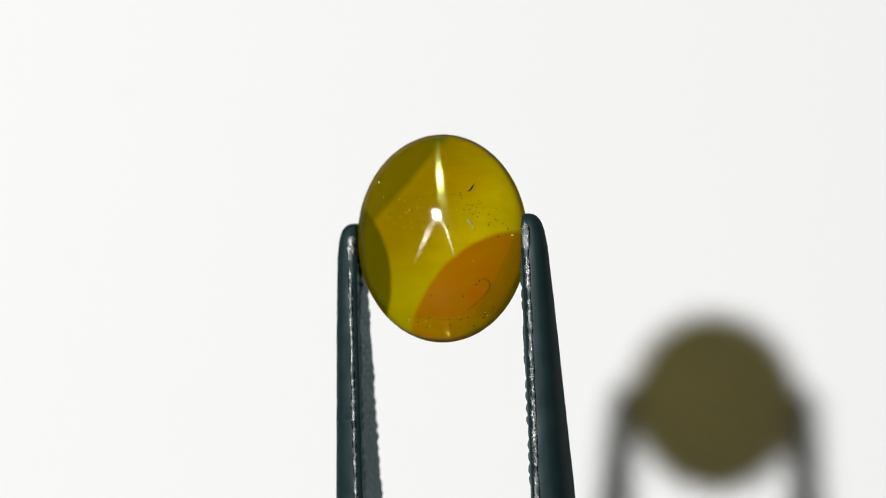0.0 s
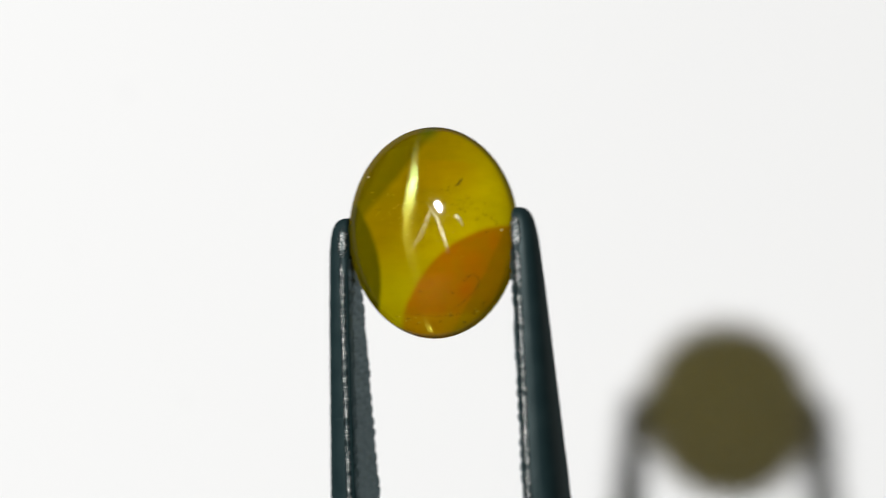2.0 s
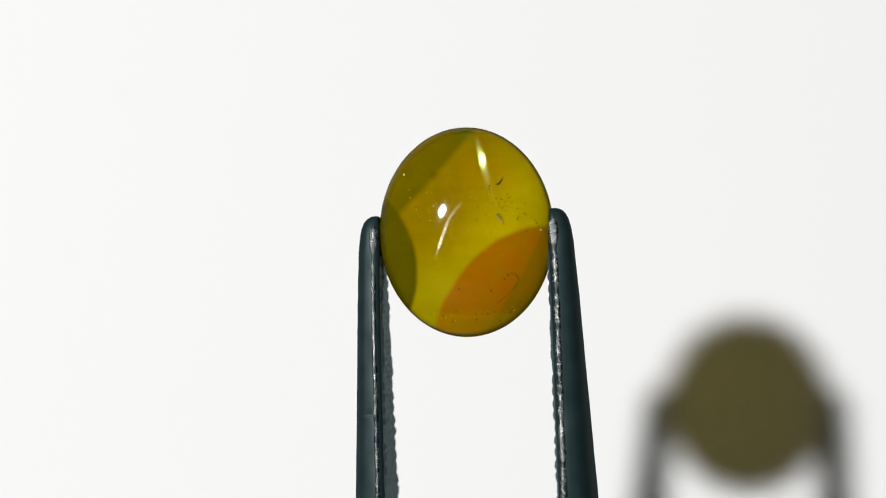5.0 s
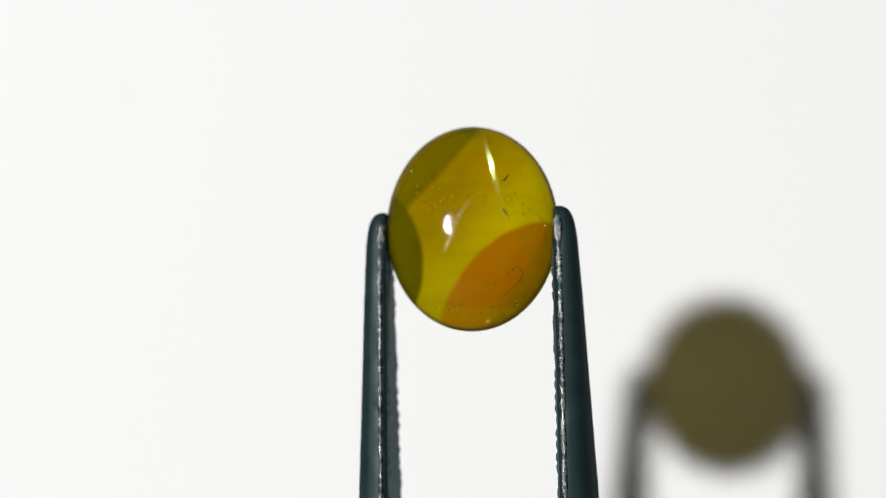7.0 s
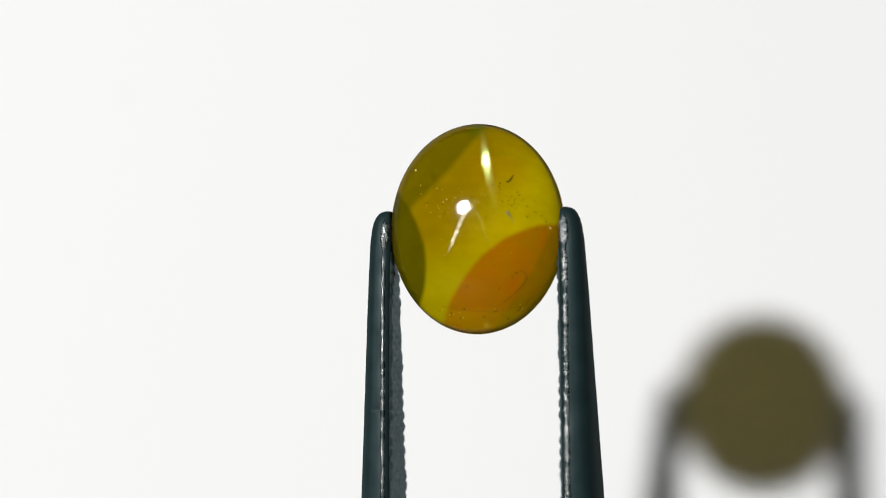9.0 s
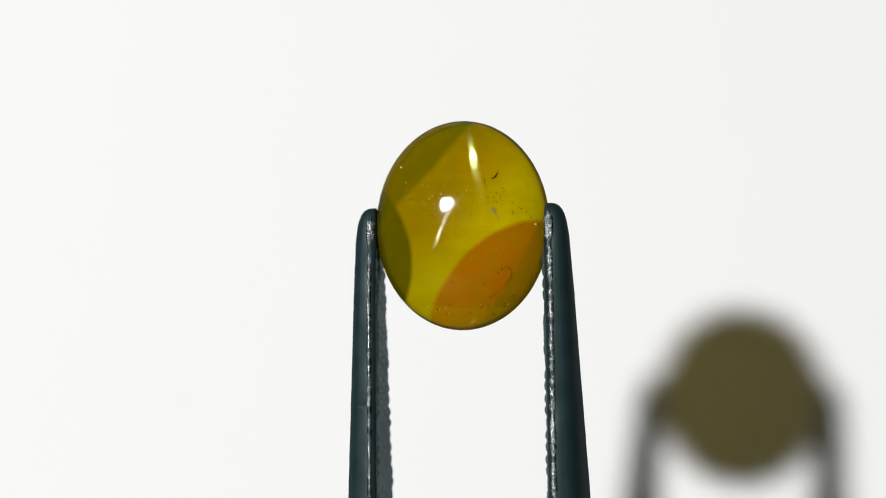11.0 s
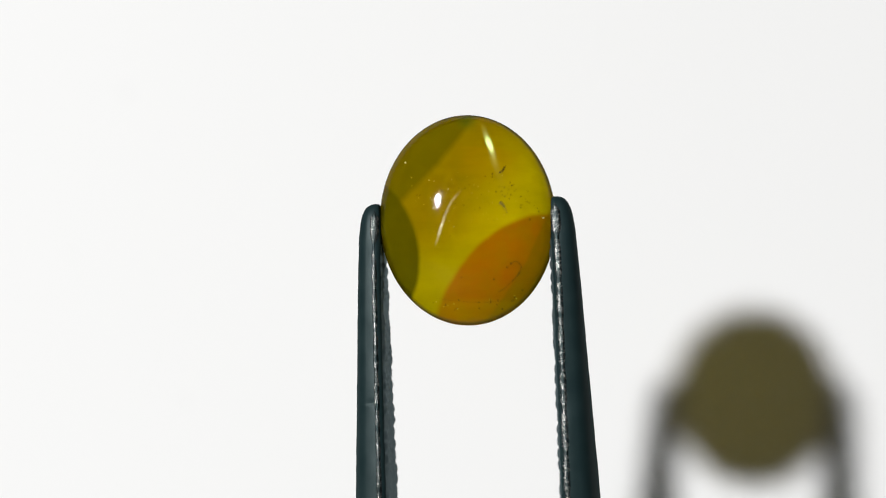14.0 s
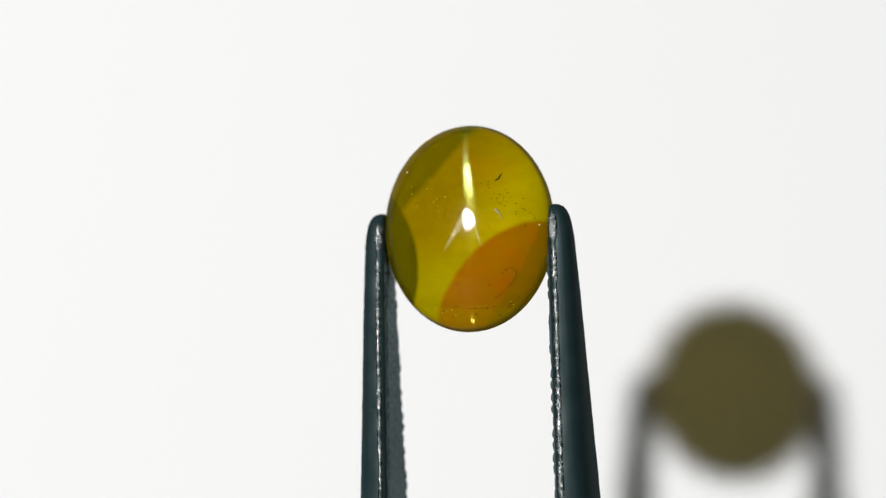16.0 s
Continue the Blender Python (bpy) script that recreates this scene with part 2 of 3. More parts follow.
        rz = m.math("ADD", m.math("ADD", m.math("MULTIPLY", down, uz), m.math("MULTIPLY", side_n, ux)), crown[1])
        ry = -math.sqrt(1 - crown[0] ** 2 - crown[1] ** 2)
        ridge = m.node("ShaderNodeCombineXYZ", None, X=rx, Y=ry, Z=rz)
        ridge_n = m.node("ShaderNodeVectorTransform", {"vector_type": "NORMAL", "convert_from": "OBJECT", "convert_to": "WORLD"}, Vector=ridge.outputs[0])
        cross = m.node("ShaderNodeVectorTransform", {"vector_type": "VECTOR", "convert_from": "OBJECT", "convert_to": "WORLD"}, Vector=(-uz, 0.0, ux))
        glint = m.node("ShaderNodeBsdfAnisotropic", None, Color=m.mix(m.math("MULTIPLY", reach, sparkle), (0, 0, 0, 1), colour), Roughness=RIDGE[2], Anisotropy=0.8, Normal=ridge_n.outputs[0], Tangent=cross.outputs[0])
        inner = m.node("ShaderNodeAddShader", None, i0=inner, i1=glint.outputs[0]).outputs[0]

    polish = m.node("ShaderNodeBump", None, Strength=0.35, Distance=0.00002, Height=m.noise(co, 1400.0, 3.0))
    gloss = m.node("ShaderNodeBsdfAnisotropic", None, Color=(1, 1, 1, 1), Roughness=0.045, Normal=polish.outputs[0])
    facing = m.node("ShaderNodeLayerWeight", None, Blend=0.5).outputs["Facing"]
    shine = m.math("MULTIPLY", front, m.math("ADD", m.math("MULTIPLY", m.math("POWER", facing, 5.0), 0.1), 0.011))
    return m.done(m.node("ShaderNodeMixShader", None, i0=shine, i1=inner, i2=gloss.outputs[0]).outputs[0])


COLOURS = {"gold": rgb(143, 112, 0), "lemon": rgb(189, 169, 0), "lime": rgb(157, 144, 0), "shoulder": rgb(80, 68, 0),
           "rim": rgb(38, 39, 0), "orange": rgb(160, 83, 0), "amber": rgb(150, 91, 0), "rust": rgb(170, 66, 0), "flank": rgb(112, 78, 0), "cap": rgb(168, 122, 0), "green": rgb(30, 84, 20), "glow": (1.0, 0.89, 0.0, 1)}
CLEAR = 0.08
SLANT_X, SLANT_Z = (0.956, 0.292, -0.056), (0.053, -0.105, 0.997)
SILK = (-0.80, 0.0805, 0.39, 0.24, 0.080)
SILK_LOW, SILK_HIGH = (0.0042, 0.0041, 0.0005, 1), (0.0090, 0.0130, 0.0045, 1)

CROWN = (-0.22, 0.95)
RIDGES = ((-1.20, -1.15, (0.0040, 0.0039, 0.0031, 1), 0.06, -0.05, 0.12), (0.55, -0.95, (0.0046, 0.0045, 0.0036, 1), -0.045, 0.045, 0.0))
RIDGE = (0.80, 2.7, 0.115, 0.45)
PAPER = paper_material()
TABLE = table_material()
STEEL, EDGE, KNURL = steel_material(), edge_material(), knurl_material()
STONE = stone_material()


def plain(name, colour, rough, metal=0.0):
    m = Nodes(name)
    co = m.node("ShaderNodeTexCoord").outputs["Object"]
    col = m.mix(m.noise(co, 4000.0), colour, tuple(0.6 * c for c in colour[:3]) + (1,))
    return m.done(m.node("ShaderNodeBsdfPrincipled", None, Base_Color=col, Roughness=rough, Metallic=metal, Specular_IOR_Level=0.15).outputs[0])


def glint_film_material():
    """A thin silvery film, half see-through and patchy, that imitates a soft glint."""
    m = Nodes("glint_film")
    co = m.node("ShaderNodeTexCoord").outputs["Object"]
    film = m.node("ShaderNodeBsdfAnisotropic", None, Color=(0.6, 0.57, 0.4, 1), Roughness=0.24)
    gap = m.node("ShaderNodeBsdfTransparent")
    fac = m.math("MULTIPLY", m.step(m.noise(co, 2500.0, 3.0, 0.6), 0.25, 0.6), 0.6)
    return m.done(m.node("ShaderNodeMixShader", None, i0=fac, i1=gap.outputs[0], i2=film.outputs[0]).outputs[0])


DARK_FLECK = plain("dark_fleck", (0.02, 0.014, 0.002, 1), 0.9)
BROWN_FLECK = plain("brown_fleck", (0.075, 0.034, 0.002, 1), 0.9)
CRACK = plain("brown_crack", (0.12, 0.055, 0.002, 1), 0.9)
PALE_FLECK = plain("pale_fleck", (0.60, 0.43, 0.05, 1), 0.35)
GLINT_FILM = glint_film_material()
BUBBLE = plain("bubble", (0.8, 0.68, 0.3, 1), 0.15)


# ---- helpers for meshes ----
def mesh_of(name, bm, material, smooth=True):
    me = bpy.data.meshes.new(name)
    bmesh.ops.recalc_face_normals(bm, faces=bm.faces)
    bm.to_mesh(me)
    bm.free()
    me.materials.append(material)
    for poly in me.polygons:
        poly.use_smooth = smooth
    return me


def part(name, bm, material, parent, label="", smooth=True):
    ob = new(name, mesh_of(name, bm, material, smooth))
    ob.parent = parent
    return tagged(ob, label)


def loft(bm, rings, cap=True):
    """Skin a list of closed rings of equal length."""
    vs = [[bm.verts.new(p) for p in ring] for ring in rings]
    n = len(vs[0])
    for a, b in zip(vs, vs[1:]):
        for i in range(n):
            j = (i + 1) % n
            bm.faces.new((a[i], a[j], b[j], b[i]))
    if cap:
        bm.faces.new(vs[0][::-1])
        bm.faces.new(vs[-1])


# ---- the setting ----
SHEET_Y, SHEET_LEAN = 0.0255, 0.20     # distance behind the stone's shadow, and how far the card leans back


def build_setting():
    bm = bmesh.new()
    rows = []
    for i in range(9):
        x = -0.060 + 0.025 * i
        rows.append([bm.verts.new((x, SHEET_Y + 0.0003 + SHEET_LEAN * (max(0.025 * k, 0.125) - 0.1415), 0.025 * k)) for k in range(10)])
    for a, c in zip(rows, rows[1:]):
        for i in range(len(a) - 1):
            bm.faces.new((a[i], a[i + 1], c[i + 1], c[i]))
    me = mesh_of("backdrop", bm, PAPER, False)
    sheet = new("backdrop", me)
    solid = sheet.modifiers.new("thickness", "SOLIDIFY")
    solid.thickness, solid.offset = 0.0006, 0.0
    tagged(sheet, "matt white card leaning slightly back, with faint grey smudges", "backdrop", kind="structure")

    bm = bmesh.new()
    bmesh.ops.create_cube(bm, size=1.0, matrix=Matrix.Translation((0, -0.25, -0.0205)) @ Matrix.Diagonal((1.2, 0.9, 0.04, 1)))
    bmesh.ops.bevel(bm, geom=bm.edges[:], offset=0.004, segments=2, affect="EDGES")
    table = new("ground", mesh_of("ground", bm, TABLE, False))
    tagged(table, "plain black table top under the card", "table", kind="structure")


# ---- the stone ----
def stone_bmesh():
    bm = bmesh.new()
    around, rings = 96, []
    for i in range(1, 30):
        a = math.pi / 2 * i / 30
        rings.append((math.sin(a), dome(math.sin(a) * STONE_A, 0)))
    rings += [(1.0, -0.10 * MM), (1.003, 0.0), (1.0, 0.10 * MM), (0.985, 0.28 * MM)]
    for i in range(1, 9):
        a = math.pi / 2 * i / 9
        rings.append((0.98 * math.cos(a) ** 0.9, 0.30 * MM + (STONE_BACK - 0.30 * MM) * math.sin(a)))
    loops = []
    for r, y in rings:
        loops.append([(r * STONE_A * math.cos(2 * math.pi * k / around), y, r * STONE_B * math.sin(2 * math.pi * k / around)) for k in range(around)])
    loft(bm, loops, cap=False)
    bm.verts.ensure_lookup_table()
    first, last = bm.verts[:around], bm.verts[-around:]
    tip, base = bm.verts.new((0, -STONE_FRONT, 0)), bm.verts.new((0, STONE_BACK, 0))
    for k in range(around):
        j = (k + 1) % around
        bm.faces.new((tip, first[j], first[k]))
        bm.faces.new((base, last[k], last[j]))
    return bm


def fleck(bm, x, z, length, width, turn, lift=0.012):
    """A thin splinter lying in the polished front."""
    x, z = on_stone(x, z)
    ca, sa = math.cos(turn), math.sin(turn)
    pts = []
    for u, v, w in ((1, 0, 0), (0.35, 0.8, 0), (-0.4, 1.0, 0), (-1, 0, 0), (-0.3, -0.9, 0), (0.4, -0.7, 0)):
        px, pz = x + (u * length * ca - v * width * sa), z + (u * length * sa + v * width * ca)
        pts.append((px, pz))
    top = [bm.verts.new((a, dome(a, b) - lift * MM, b)) for a, b in pts]
    low = [bm.verts.new((a, dome(a, b) + 0.03 * MM, b)) for a, b in pts]
    bm.faces.new(top)
    bm.faces.new(low[::-1])
    for i in range(6):
        j = (i + 1) % 6
        bm.faces.new((top[i], low[i], low[j], top[j]))


def hairline(bm, pts, width, fading=False, lift=0.006):
    """A thin tapered line lying along the polished front; points in millimetres."""
    fine = []
    for k in range(len(pts) - 1):
        for s in range(6):
            t = s / 6
            p0, p1, p2, p3 = pts[max(k - 1, 0)], pts[k], pts[k + 1], pts[min(k + 2, len(pts) - 1)]
            fine.append(tuple(0.5 * (2 * p1[i] + (p2[i] - p0[i]) * t + (2 * p0[i] - 5 * p1[i] + 4 * p2[i] - p3[i]) * t * t + (3 * p1[i] - p0[i] - 3 * p2[i] + p3[i]) * t ** 3) for i in (0, 1)))
    fine.append(pts[-1])
    fine = [tuple(v / MM for v in on_stone(x * MM, z * MM)) for x, z in fine]
    rows = []
    for k, (x, z) in enumerate(fine):
        a, b = fine[max(k - 1, 0)], fine[min(k + 1, len(fine) - 1)]
        dx, dz = b[0] - a[0], b[1] - a[1]
        size = math.hypot(dx, dz) or 1
        w = width * ((1.0 - 0.8 * k / len(fine)) if fading else (0.25 + 0.75 * math.sin(math.pi * min(0.97, 0.06 + 0.94 * k / len(fine))))) * (0.75 + 0.5 * random.random())
        ox, oz = -dz / size * w, dx / size * w
        row = []
        for s, up in ((-1, -0.01), (0, lift), (1, -0.01)):
            qx, qz = (x + s * ox) * MM, (z + s * oz) * MM
            row.append(bm.verts.new((qx, dome(qx, qz) - up * MM, qz)))
        rows.append(row)
    for a, b in zip(rows, rows[1:]):
        for i in (0, 1):
            bm.faces.new((a[i], a[i + 1], b[i + 1], b[i]))


def build_stone():
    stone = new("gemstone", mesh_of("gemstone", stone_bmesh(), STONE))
    tagged(stone, "polished oval yellow cabochon with orange and olive zones, gripped in tweezers", "gemstone")
    # dark splinter and its branch
    bm = bmesh.new()
    fleck(bm, 1.34 * MM, 2.12 * MM, 0.20 * MM, 0.035 * MM, radians(60))
    part("inclusion", bm, DARK_FLECK, stone, "dark splinter inclusion", False)
    bm = bmesh.new()
    fleck(bm, 1.22 * MM, 2.0 * MM, 0.13 * MM, 0.03 * MM, radians(25))
    part("inclusion", bm, DARK_FLECK, stone, "dark splinter inclusion", False)
    # cloud of specks across the middle
    rng = random.Random(5)
    for i in range(34):
        s = rng.random()
        x = 0.7 + 2.2 * s + rng.gauss(0, 0.12)
        z = 1.75 - 1.35 * s + rng.gauss(0, 0.25)
        bm = bmesh.new()
        size = rng.uniform(0.014, 0.038)
        fleck(bm, x * MM, z * MM, size * MM, size * 0.8 * MM, rng.uniform(0, 3), 0.004)
        part("inclusion", bm, BROWN_FLECK if rng.random() < 0.7 else DARK_FLECK, stone, "", False)
    for i in range(26):
        x, z = rng.uniform(-2.9, 0.3), rng.uniform(0.4, 2.6)
        if x > -2.2 and z > 2.0:
            z -= 1.2
        bm = bmesh.new()
        size = rng.uniform(0.012, 0.034)
        fleck(bm, x * MM, z * MM, size * MM, size * 0.8 * MM, rng.uniform(0, 3), 0.004)
        part("inclusion", bm, PALE_FLECK if rng.random() < 0.6 else BROWN_FLECK, stone, "", False)
    # fine glittering dust round the crown
    for i in range(60):
        x, z = rng.gauss(-0.1, 0.95), rng.gauss(0.35, 0.75)
        bm = bmesh.new()
        size = rng.uniform(0.012, 0.028)
        fleck(bm, x * MM, z * MM, size * MM, size * 0.8 * MM, rng.uniform(0, 3), 0.004)
        part("inclusion", bm, PALE_FLECK if rng.random() < 0.75 else BROWN_FLECK, stone, "", False)
    # healed crack in the orange zone, and a fine line near the lower end
    for pts, w, mat, label in (
        ([(1.65, -1.92), (1.95, -1.86), (2.18, -2.1), (2.05, -2.45), (1.72, -2.8)], 0.030, CRACK, "fine brown healed crack"),
        ([(1.72, -2.8), (1.45, -3.05), (1.2, -3.2)], 0.022, CRACK, "fine brown healed crack"),
        ([(-1.3, -3.4), (-0.6, -3.52), (0.2, -3.6), (1.0, -3.6), (1.6, -3.5)], 0.010, CRACK, "fine brown line"),
    ):
        bm = bmesh.new()
        hairline(bm, pts, w)
        part("crack", bm, mat, stone, label)
    for i, (x, z) in enumerate(((1.55, -2.1), (1.7, -1.95), (1.0, -2.6), (-0.4, -2.5), (-0.9, -3.7), (0.5, -3.85), (1.5, -3.9), (2.0, -3.4))):
        bm = bmesh.new()
        fleck(bm, x * MM, z * MM, 0.05 * MM, 0.03 * MM, i, 0.004)
        part("inclusion", bm, BROWN_FLECK, stone, "", False)
    # crumbs near the lower end, two bubbles with painted glints and a pale film
    for i in range(24):
        a = rng.uniform(-0.75, 0.8)
        x, z = 3.0 * a, -3.95 * math.sqrt(1 - (0.62 * a) ** 2) + rng.uniform(0.0, 0.45)
        bm = bmesh.new()
        size = rng.uniform(0.02, 0.045)
        fleck(bm, x * MM, z * MM, size * MM, size * 0.6 * MM, rng.uniform(0, 3), 0.004)
        part("inclusion", bm, BROWN_FLECK if i % 3 else PALE_FLECK, stone, "", False)
    for x, z in ((3.13, 0.0), (-2.62, 2.45)):
        bm = bmesh.new()
        fleck(bm, x * MM, z * MM, 0.05 * MM, 0.045 * MM, 0.4, 0.02)
        part("bubble", bm, BUBBLE, stone, "tiny bubble with its glint painted as bright colour", False)
    # film added beside the crown in place of a soft glint
    bm = bmesh.new()
    hairline(bm, [(1.1, 0.72), (1.3, 0.5), (1.42, 0.22)], 0.17, True)
    part("soft_glint", bm, GLINT_FILM, stone, "pale film added to imitate a soft glint")
    return stone


# ---- the tweezers ----
# height, inner face, thickness, depth, in millimetres from the stone's middle
ARM = [(0.86, 3.84, 0.16, 0.30), (0.83, 3.79, 0.36, 0.54), (0.74, 3.75, 0.56, 0.78), (0.58, 3.72, 0.72, 0.96), (0.36, 3.70, 0.84, 1.10), (0.05, 3.69, 0.93, 1.22),
       (-0.6, 3.68, 1.03, 1.42), (-3.2, 3.72, 1.14, 1.88), (-7.0, 3.74, 1.30, 2.52), (-11.0, 3.76, 1.48, 3.1), (-18.0, 3.85, 1.7, 3.5),
       (-28.0, 3.9, 1.85, 4.8), (-45.0, 3.4, 1.75, 7.0), (-65.0, 2.5, 1.5, 8.6), (-85.0, 1.5, 1.3, 9.0), (-105.0, 0.55, 1.15, 8.0), (-120.0, 0.05, 1.1, 6.5)]


def arm_at(z):
    """Inner face, thickness and depth of an arm at a height."""
    for (z0, *a), (z1, *b) in zip(ARM, ARM[1:]):
        if z <= z0 and z >= z1:
            t = (z0 - z) / (z0 - z1)
            return [u + (v - u) * t for u, v in zip(a, b)]
    return list(ARM[0][1:]) if z > ARM[0][0] else list(ARM[-1][1:])


def arm_ring(z, side):
    """Section of an arm: flat inside with small eased corners, rounded outside."""
    inner, thick, depth = arm_at(z)
    h, ease = depth / 2, min(0.26, depth * 0.16)
    ring = [(inner + ease - ease * math.sin(math.pi / 2 * k / 3), -h + ease - ease * math.cos(math.pi / 2 * k / 3)) for k in range(4)]
    ring += [(inner + ease - ease * math.cos(math.pi / 2 * k / 3), h - ease + ease * math.sin(math.pi / 2 * k / 3)) for k in range(4)]
    start = inner + max(0.22 * thick, ease + 0.04)
    for k in range(13):                      # round outside
        a = math.pi / 2 - math.pi * k / 12
        ring.append((start + (inner + thick - start) * max(0.0, math.cos(a)) ** 0.6, h * (1 if a > 0 else -1) * abs(math.sin(a)) ** 0.8))
    return [(side * x * MM, y * MM, z * MM) for x, y in ring]


def build_tweezers():
    tw = new("tweezers")
    tw.empty_display_size = 0.01
    tagged(tw, "blackened steel gem tweezers with knurled inner faces, holding the stone", "tweezers")
    for side in (-1, 1):
        bm = bmesh.new()
        heights = [a[0] for a in ARM[:7]] + [-0.6 - 0.4 * k for k in range(1, 70)] + [-30.0 - 3.0 * k for k in range(31)]
        heights = sorted(heights + ([-7.62, -7.70, -7.78, -7.86] if side < 0 else []), reverse=True)
        rng = random.Random(7 + side)
        rings = []
        for z in heights:
            ring = arm_ring(z, side)
            if z < -0.6:                     # slightly uneven, hand-finished edges
                ring = [(x + rng.gauss(0, 0.004) * MM, y + rng.gauss(0, 0.006) * MM, w) for x, y, w in ring]
            if z in (-7.70, -7.78):          # a small nick in the front edge
                ring = [(x, y + (0.018 * MM if y < -0.8 * MM and abs(x) < 4.25 * MM else 0), w) for x, y, w in ring]
            rings.append(ring)
        loft(bm, rings)
        arm = part("arm", bm, STEEL, tw, "tapered dark blue-green steel arm with a rounded tip")
        # the ground front edge: a narrow, slightly crowned strip, brightened to hold the highlight
        bm = bmesh.new()
        rows, lean = [], -0.09 if side < 0 else -0.03
        z = 0.56
        while z > -27.0:
            inner, thick, depth = arm_at(z)
            half = (0.10 if side < 0 else 0.125) * (1.0 + 0.22 * math.sin(z * 5.1) * math.sin(z * 1.7))
            half += 0.075 * math.sqrt(max(0.0, 1 - ((z + 0.12) / 0.62) ** 2))     # wider oval at the tip, shaped like the highlight there
            half *= min(1.0, max(0.15, (0.56 - z) / 0.3))
            mid = inner + min(0.29, 0.27 * thick)
            row = [bm.verts.new((side * (mid - 1.12 * half) * MM, (-depth / 2 + 0.06) * MM, z * MM))]
            for s in (-1, -0.6, -0.2, 0.2, 0.6, 1):
                row.append(bm.verts.new((side * (mid + half * s) * MM, (-depth / 2 - 0.024 + 0.030 * s * s + lean * half * s + 0.004 * rng.random()) * MM, z * MM)))
            row.append(bm.verts.new((side * (mid + 1.12 * half) * MM, (-depth / 2 + 0.06) * MM, z * MM)))
            rows.append(row)
            z -= 0.16
        for a, c in zip(rows, rows[1:]):
            for i in range(len(a) - 1):
                bm.faces.new((a[i], a[i + 1], c[i + 1], c[i]))
        part("edge", bm, EDGE, arm, "grainy ground front edge with the highlight's sparkle in its colour")
        # knurled grip: staggered rows of small pits between rounded crests
        bm = bmesh.new()
        rows, z = [], -0.9
        while z > -26.0:
            inner, thick, depth = arm_at(z)
            fade = min(1.0, (-0.9 - z) / 0.5)
            half, row = depth / 2 - 0.13, []
            for k in range(21):
                y = half * (k / 10 - 1)
                crest = 1 - abs(math.cos(math.pi * (z / 0.52 + y / 1.1)) * math.cos(math.pi * (z / 0.52 - y / 1.1))) ** 0.9
                pit = max(0.0, 0.45 - crest) / 0.45
                lift = (0.012 + (0.062 + 0.036 * crest - 0.045 * pit) * fade * (0.8 + 0.4 * math.sin(z * 3.7 + y) * math.sin(z * 1.3))) if 0 < k < 20 else -0.05
                row.append(bm.verts.new((side * (inner - lift) * MM, y * MM, z * MM)))
            rows.append(row)
            z -= 0.045
        for a, c in zip(rows, rows[1:]):
            for i in range(20):
                bm.faces.new((a[i], a[i + 1], c[i + 1], c[i]))
        part("serration", bm, KNURL, arm, "slate-grey gripping face with rounded crossing knurls")
    bm = bmesh.new()
    bmesh.ops.create_cube(bm, size=1.0, matrix=Matrix.Translation((0, 0, -121.0 * MM)) @ Matrix.Diagonal((2.4 * MM, 6.6 * MM, 5.0 * MM, 1)))
    bmesh.ops.bevel(bm, geom=bm.edges[:], offset=0.5 * MM, segments=3, affect="EDGES")
    part("joint", bm, STEEL, tw, "welded end of the arms")
    return tw


build_setting()
gem = build_stone()
tweezers = build_tweezers()


def motions():
    """Tweezers and stone are held by hand and sway together; millimetres and degrees."""
    rows = []
    for t, x, y, z, pitch, roll, yaw in SWAY:
        m = pose(x * MM, y * MM, 0.150 + z * MM, pitch) @ pose(0, 0, 0, 0, 0, yaw) @ pose(0, 0, 0, 0, roll, 0)
        rows.append((t, m))
    walk(tweezers, rows)
    walk(gem, [(t, m @ GEM_SET) for t, m in rows])


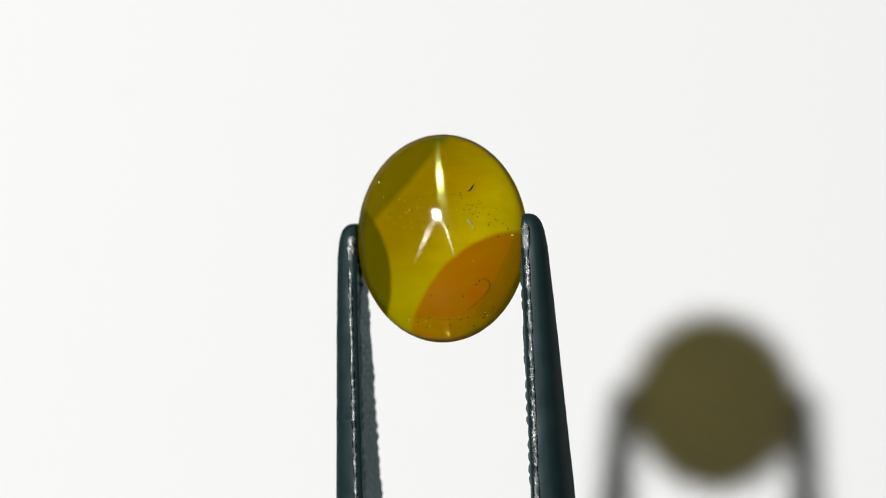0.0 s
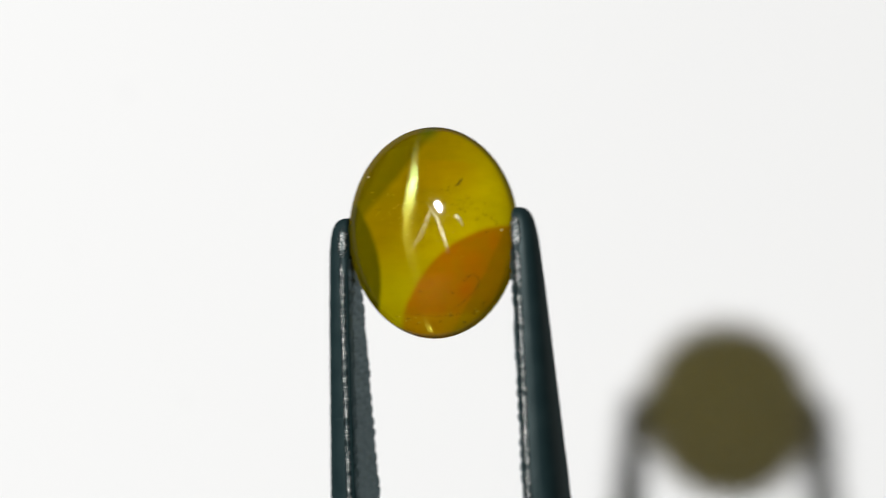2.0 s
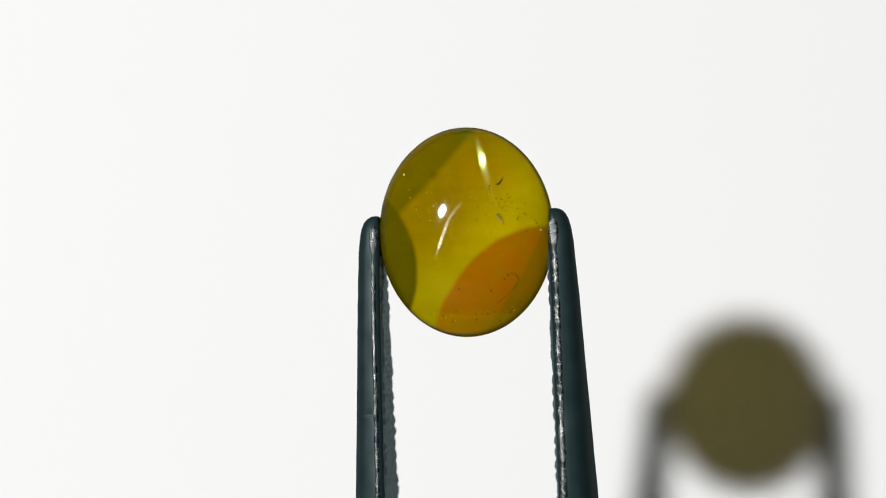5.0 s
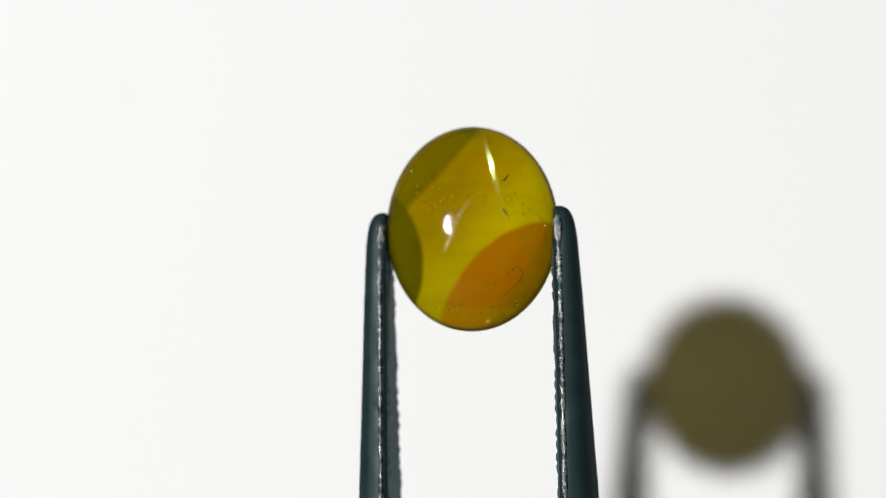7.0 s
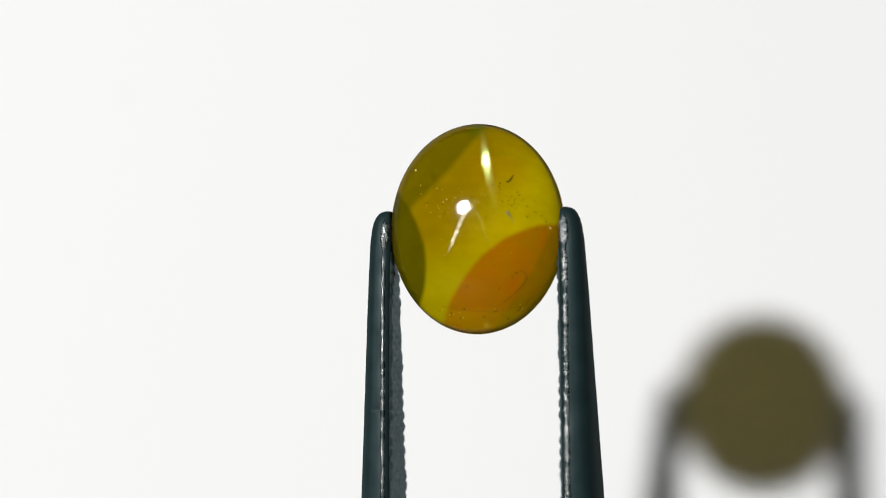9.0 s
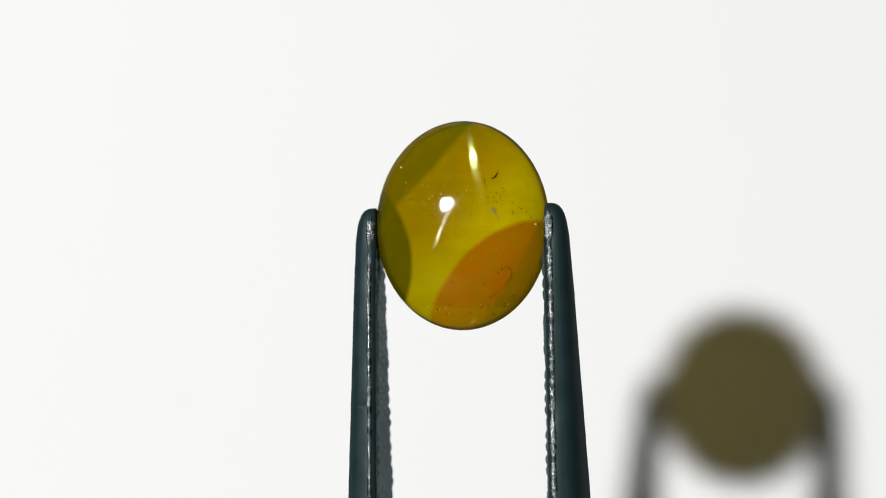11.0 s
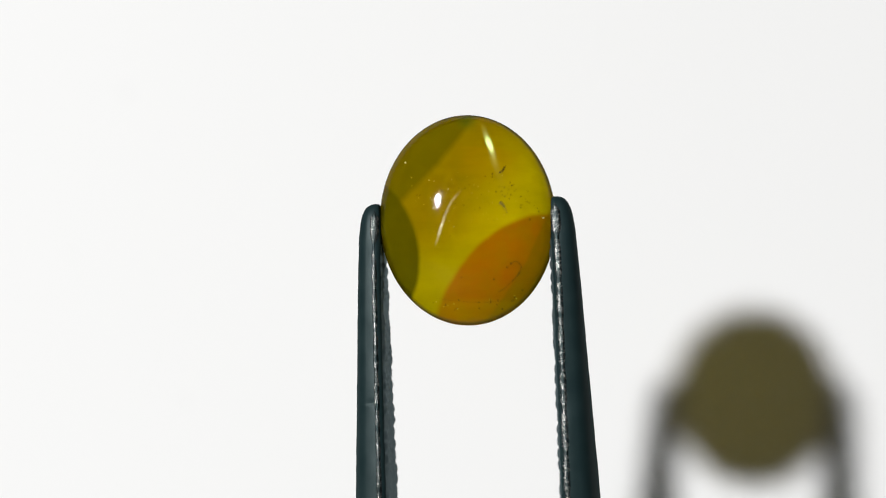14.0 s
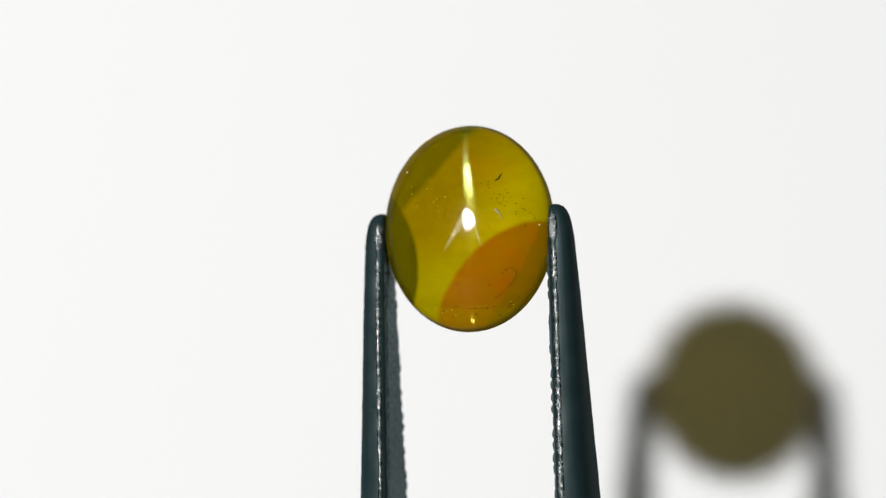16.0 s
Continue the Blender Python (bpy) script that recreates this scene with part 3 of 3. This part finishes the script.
GEM_SET = pose(0.05 * MM, 0, 0, -5.5, -1.2, -0.1)
SWAY = [
    (0, -0.08, -0.00, 0.47, 0.3, -3.2, -14.9),
    (0.5, -0.08, 0.12, 0.47, 0.3, -3.2, -14.9),
    (1, 0.11, 0.48, 0.60, -0.7, -3.4, -12.6),
    (1.2, -0.37, 0.41, 0.46, -1.0, -3.2, -14.9),
    (1.3, -0.40, 0.31, 0.46, -1.0, -3.1, -16.3),
    (1.5, 0.35, -0.36, 0.77, 0.0, -2.9, -13.0),
    (1.7, -0.72, 0.35, 0.52, -1.0, -3.3, -12.9),
    (1.8, -0.95, -0.02, 0.55, -0.7, -3.6, -14.0),
    (2, -0.45, -2.05, 0.70, 2.0, -4.0, -18.9),
    (2.2, 1.30, 0.15, 0.81, -0.8, -3.6, -13.4),
    (2.3, 1.43, 0.45, 0.75, -1.1, -3.3, -11.9),
    (2.5, 1.03, -0.60, 0.84, 0.0, -2.9, -14.4),
    (2.7, 0.59, -1.31, 0.96, 0.3, -2.8, -19.6),
    (2.8, 1.07, -0.51, 1.00, -0.3, -2.7, -17.8),
    (3, 1.44, 0.60, 0.77, -2.0, -2.5, -12.1),
    (3.2, 1.17, -0.28, 0.71, -0.5, -2.5, -15.4),
    (5.3, 0.87, -1.48, 0.74, 0.4, -2.5, -9.6),
    (5.5, 0.36, -3.85, 0.62, 3.0, -2.5, -16.8),
    (5.7, 0.30, -2.29, 0.92, 1.0, -2.4, -11.7),
    (5.8, -0.02, -1.65, 0.93, 0.5, -2.4, -9.3),
    (6, 0.29, -1.56, 0.82, 1.7, -2.3, -8.1),
    (6.2, 0.52, -1.89, 0.74, 0.7, -2.2, -16.6),
    (6.3, 0.49, -2.09, 0.89, 0.8, -2.2, -16.3),
    (6.5, 0.92, 0.12, 1.20, -1.3, -2.1, -8.4),
    (6.7, 1.26, -0.67, 0.74, -0.2, -1.9, -17.0),
    (6.8, 1.26, -1.20, 0.74, 0.2, -1.8, -17.0),
    (7, 1.24, 1.44, 0.89, -3.2, -1.6, -10.0),
    (7.2, 1.18, 1.54, 0.66, -1.9, -1.9, -13.4),
    (7.3, 0.73, 0.57, 0.59, -1.1, -2.1, -17.4),
    (7.5, 0.84, -0.36, 0.44, -1.0, -2.4, -16.8),
    (7.7, 0.59, -0.35, 0.52, -0.5, -2.7, -11.9),
    (7.8, 0.27, -0.68, 0.52, -0.2, -2.8, -12.2),
    (8, -0.42, -2.65, 0.47, 2.7, -3.1, -18.8),
    (8.2, 0.72, -1.04, 0.55, 0.1, -2.5, -14.3),
    (8.3, 1.00, -0.97, 0.74, 0.0, -2.3, -12.0),
    (8.5, 0.98, -1.32, 0.85, 0.0, -1.7, -10.4),
    (8.7, 0.39, -3.17, 0.45, 1.7, -1.5, -19.6),
    (8.8, 0.49, -3.01, 0.48, 1.5, -1.5, -19.8),
    (9, 1.45, -1.56, 0.87, 0.0, -1.3, -12.9),
    (9.2, 1.32, -0.82, 0.93, -0.1, -1.4, -9.0),
    (11.3, 0.81, -0.82, 1.03, -0.1, -1.6, -12.3),
    (11.5, 0.79, -1.20, 0.96, -0.3, -1.6, -11.2),
    (11.7, 0.02, -2.17, 0.61, 0.9, -2.0, -15.9),
    (11.8, 0.33, -1.14, 0.74, 0.1, -2.3, -14.6),
    (12, 0.42, -0.24, 0.83, -2.3, -2.7, -11.2),
    (12.2, -0.36, -2.57, 0.42, 1.2, -2.8, -15.1),
    (12.3, -0.58, -3.13, 0.42, 1.6, -2.8, -16.3),
    (12.5, -0.02, -2.65, 0.50, 2.0, -2.8, -14.4),
    (12.7, 0.78, -1.00, 1.12, 0.0, -2.7, -9.5),
    (12.8, 0.81, -1.11, 1.22, 0.1, -2.6, -8.4),
    (13, -0.30, -3.37, 0.57, 3.0, -2.4, -13.7),
    (13.2, -0.70, -4.28, 0.10, 2.5, -2.6, -16.0),
    (13.3, -0.27, -3.36, 0.35, 1.8, -2.7, -13.8),
    (13.5, 0.30, -1.68, 0.77, 0.0, -2.9, -10.0),
    (13.7, 1.06, -1.43, 1.15, 0.3, -2.7, -5.1),
    (13.8, 0.98, -0.58, 1.35, -0.3, -2.6, -4.7),
    (14, 1.01, -1.56, 1.25, 0.3, -2.4, -7.7),
    (14.2, 1.76, -1.81, 0.99, 0.6, -2.4, -13.2),
    (14.3, 1.06, -1.45, 0.74, 0.4, -2.4, -15.8),
    (14.5, 0.51, -1.56, 0.64, 2.3, -2.4, -20.5),
    (14.7, 0.62, -0.39, 0.68, -0.4, -2.3, -15.5),
    (14.8, 0.50, -0.01, 0.59, -0.7, -2.2, -13.8),
    (15, 1.41, -0.84, 0.83, 0.7, -2.1, -16.2),
    (15.2, 0.81, -1.26, 0.64, 0.2, -2.3, -19.0),
    (15.3, 1.13, -1.08, 0.68, 0.1, -2.4, -16.5),
    (15.5, 1.00, -0.24, 0.75, -1.7, -2.7, -11.7),
    (15.7, 1.55, -0.78, 0.97, -0.1, -2.6, -13.4),
    (15.8, 1.48, -0.83, 0.97, -0.1, -2.6, -15.4),
    (16, 1.12, 0.48, 0.89, -2.0, -2.5, -15.7)
]
motions()
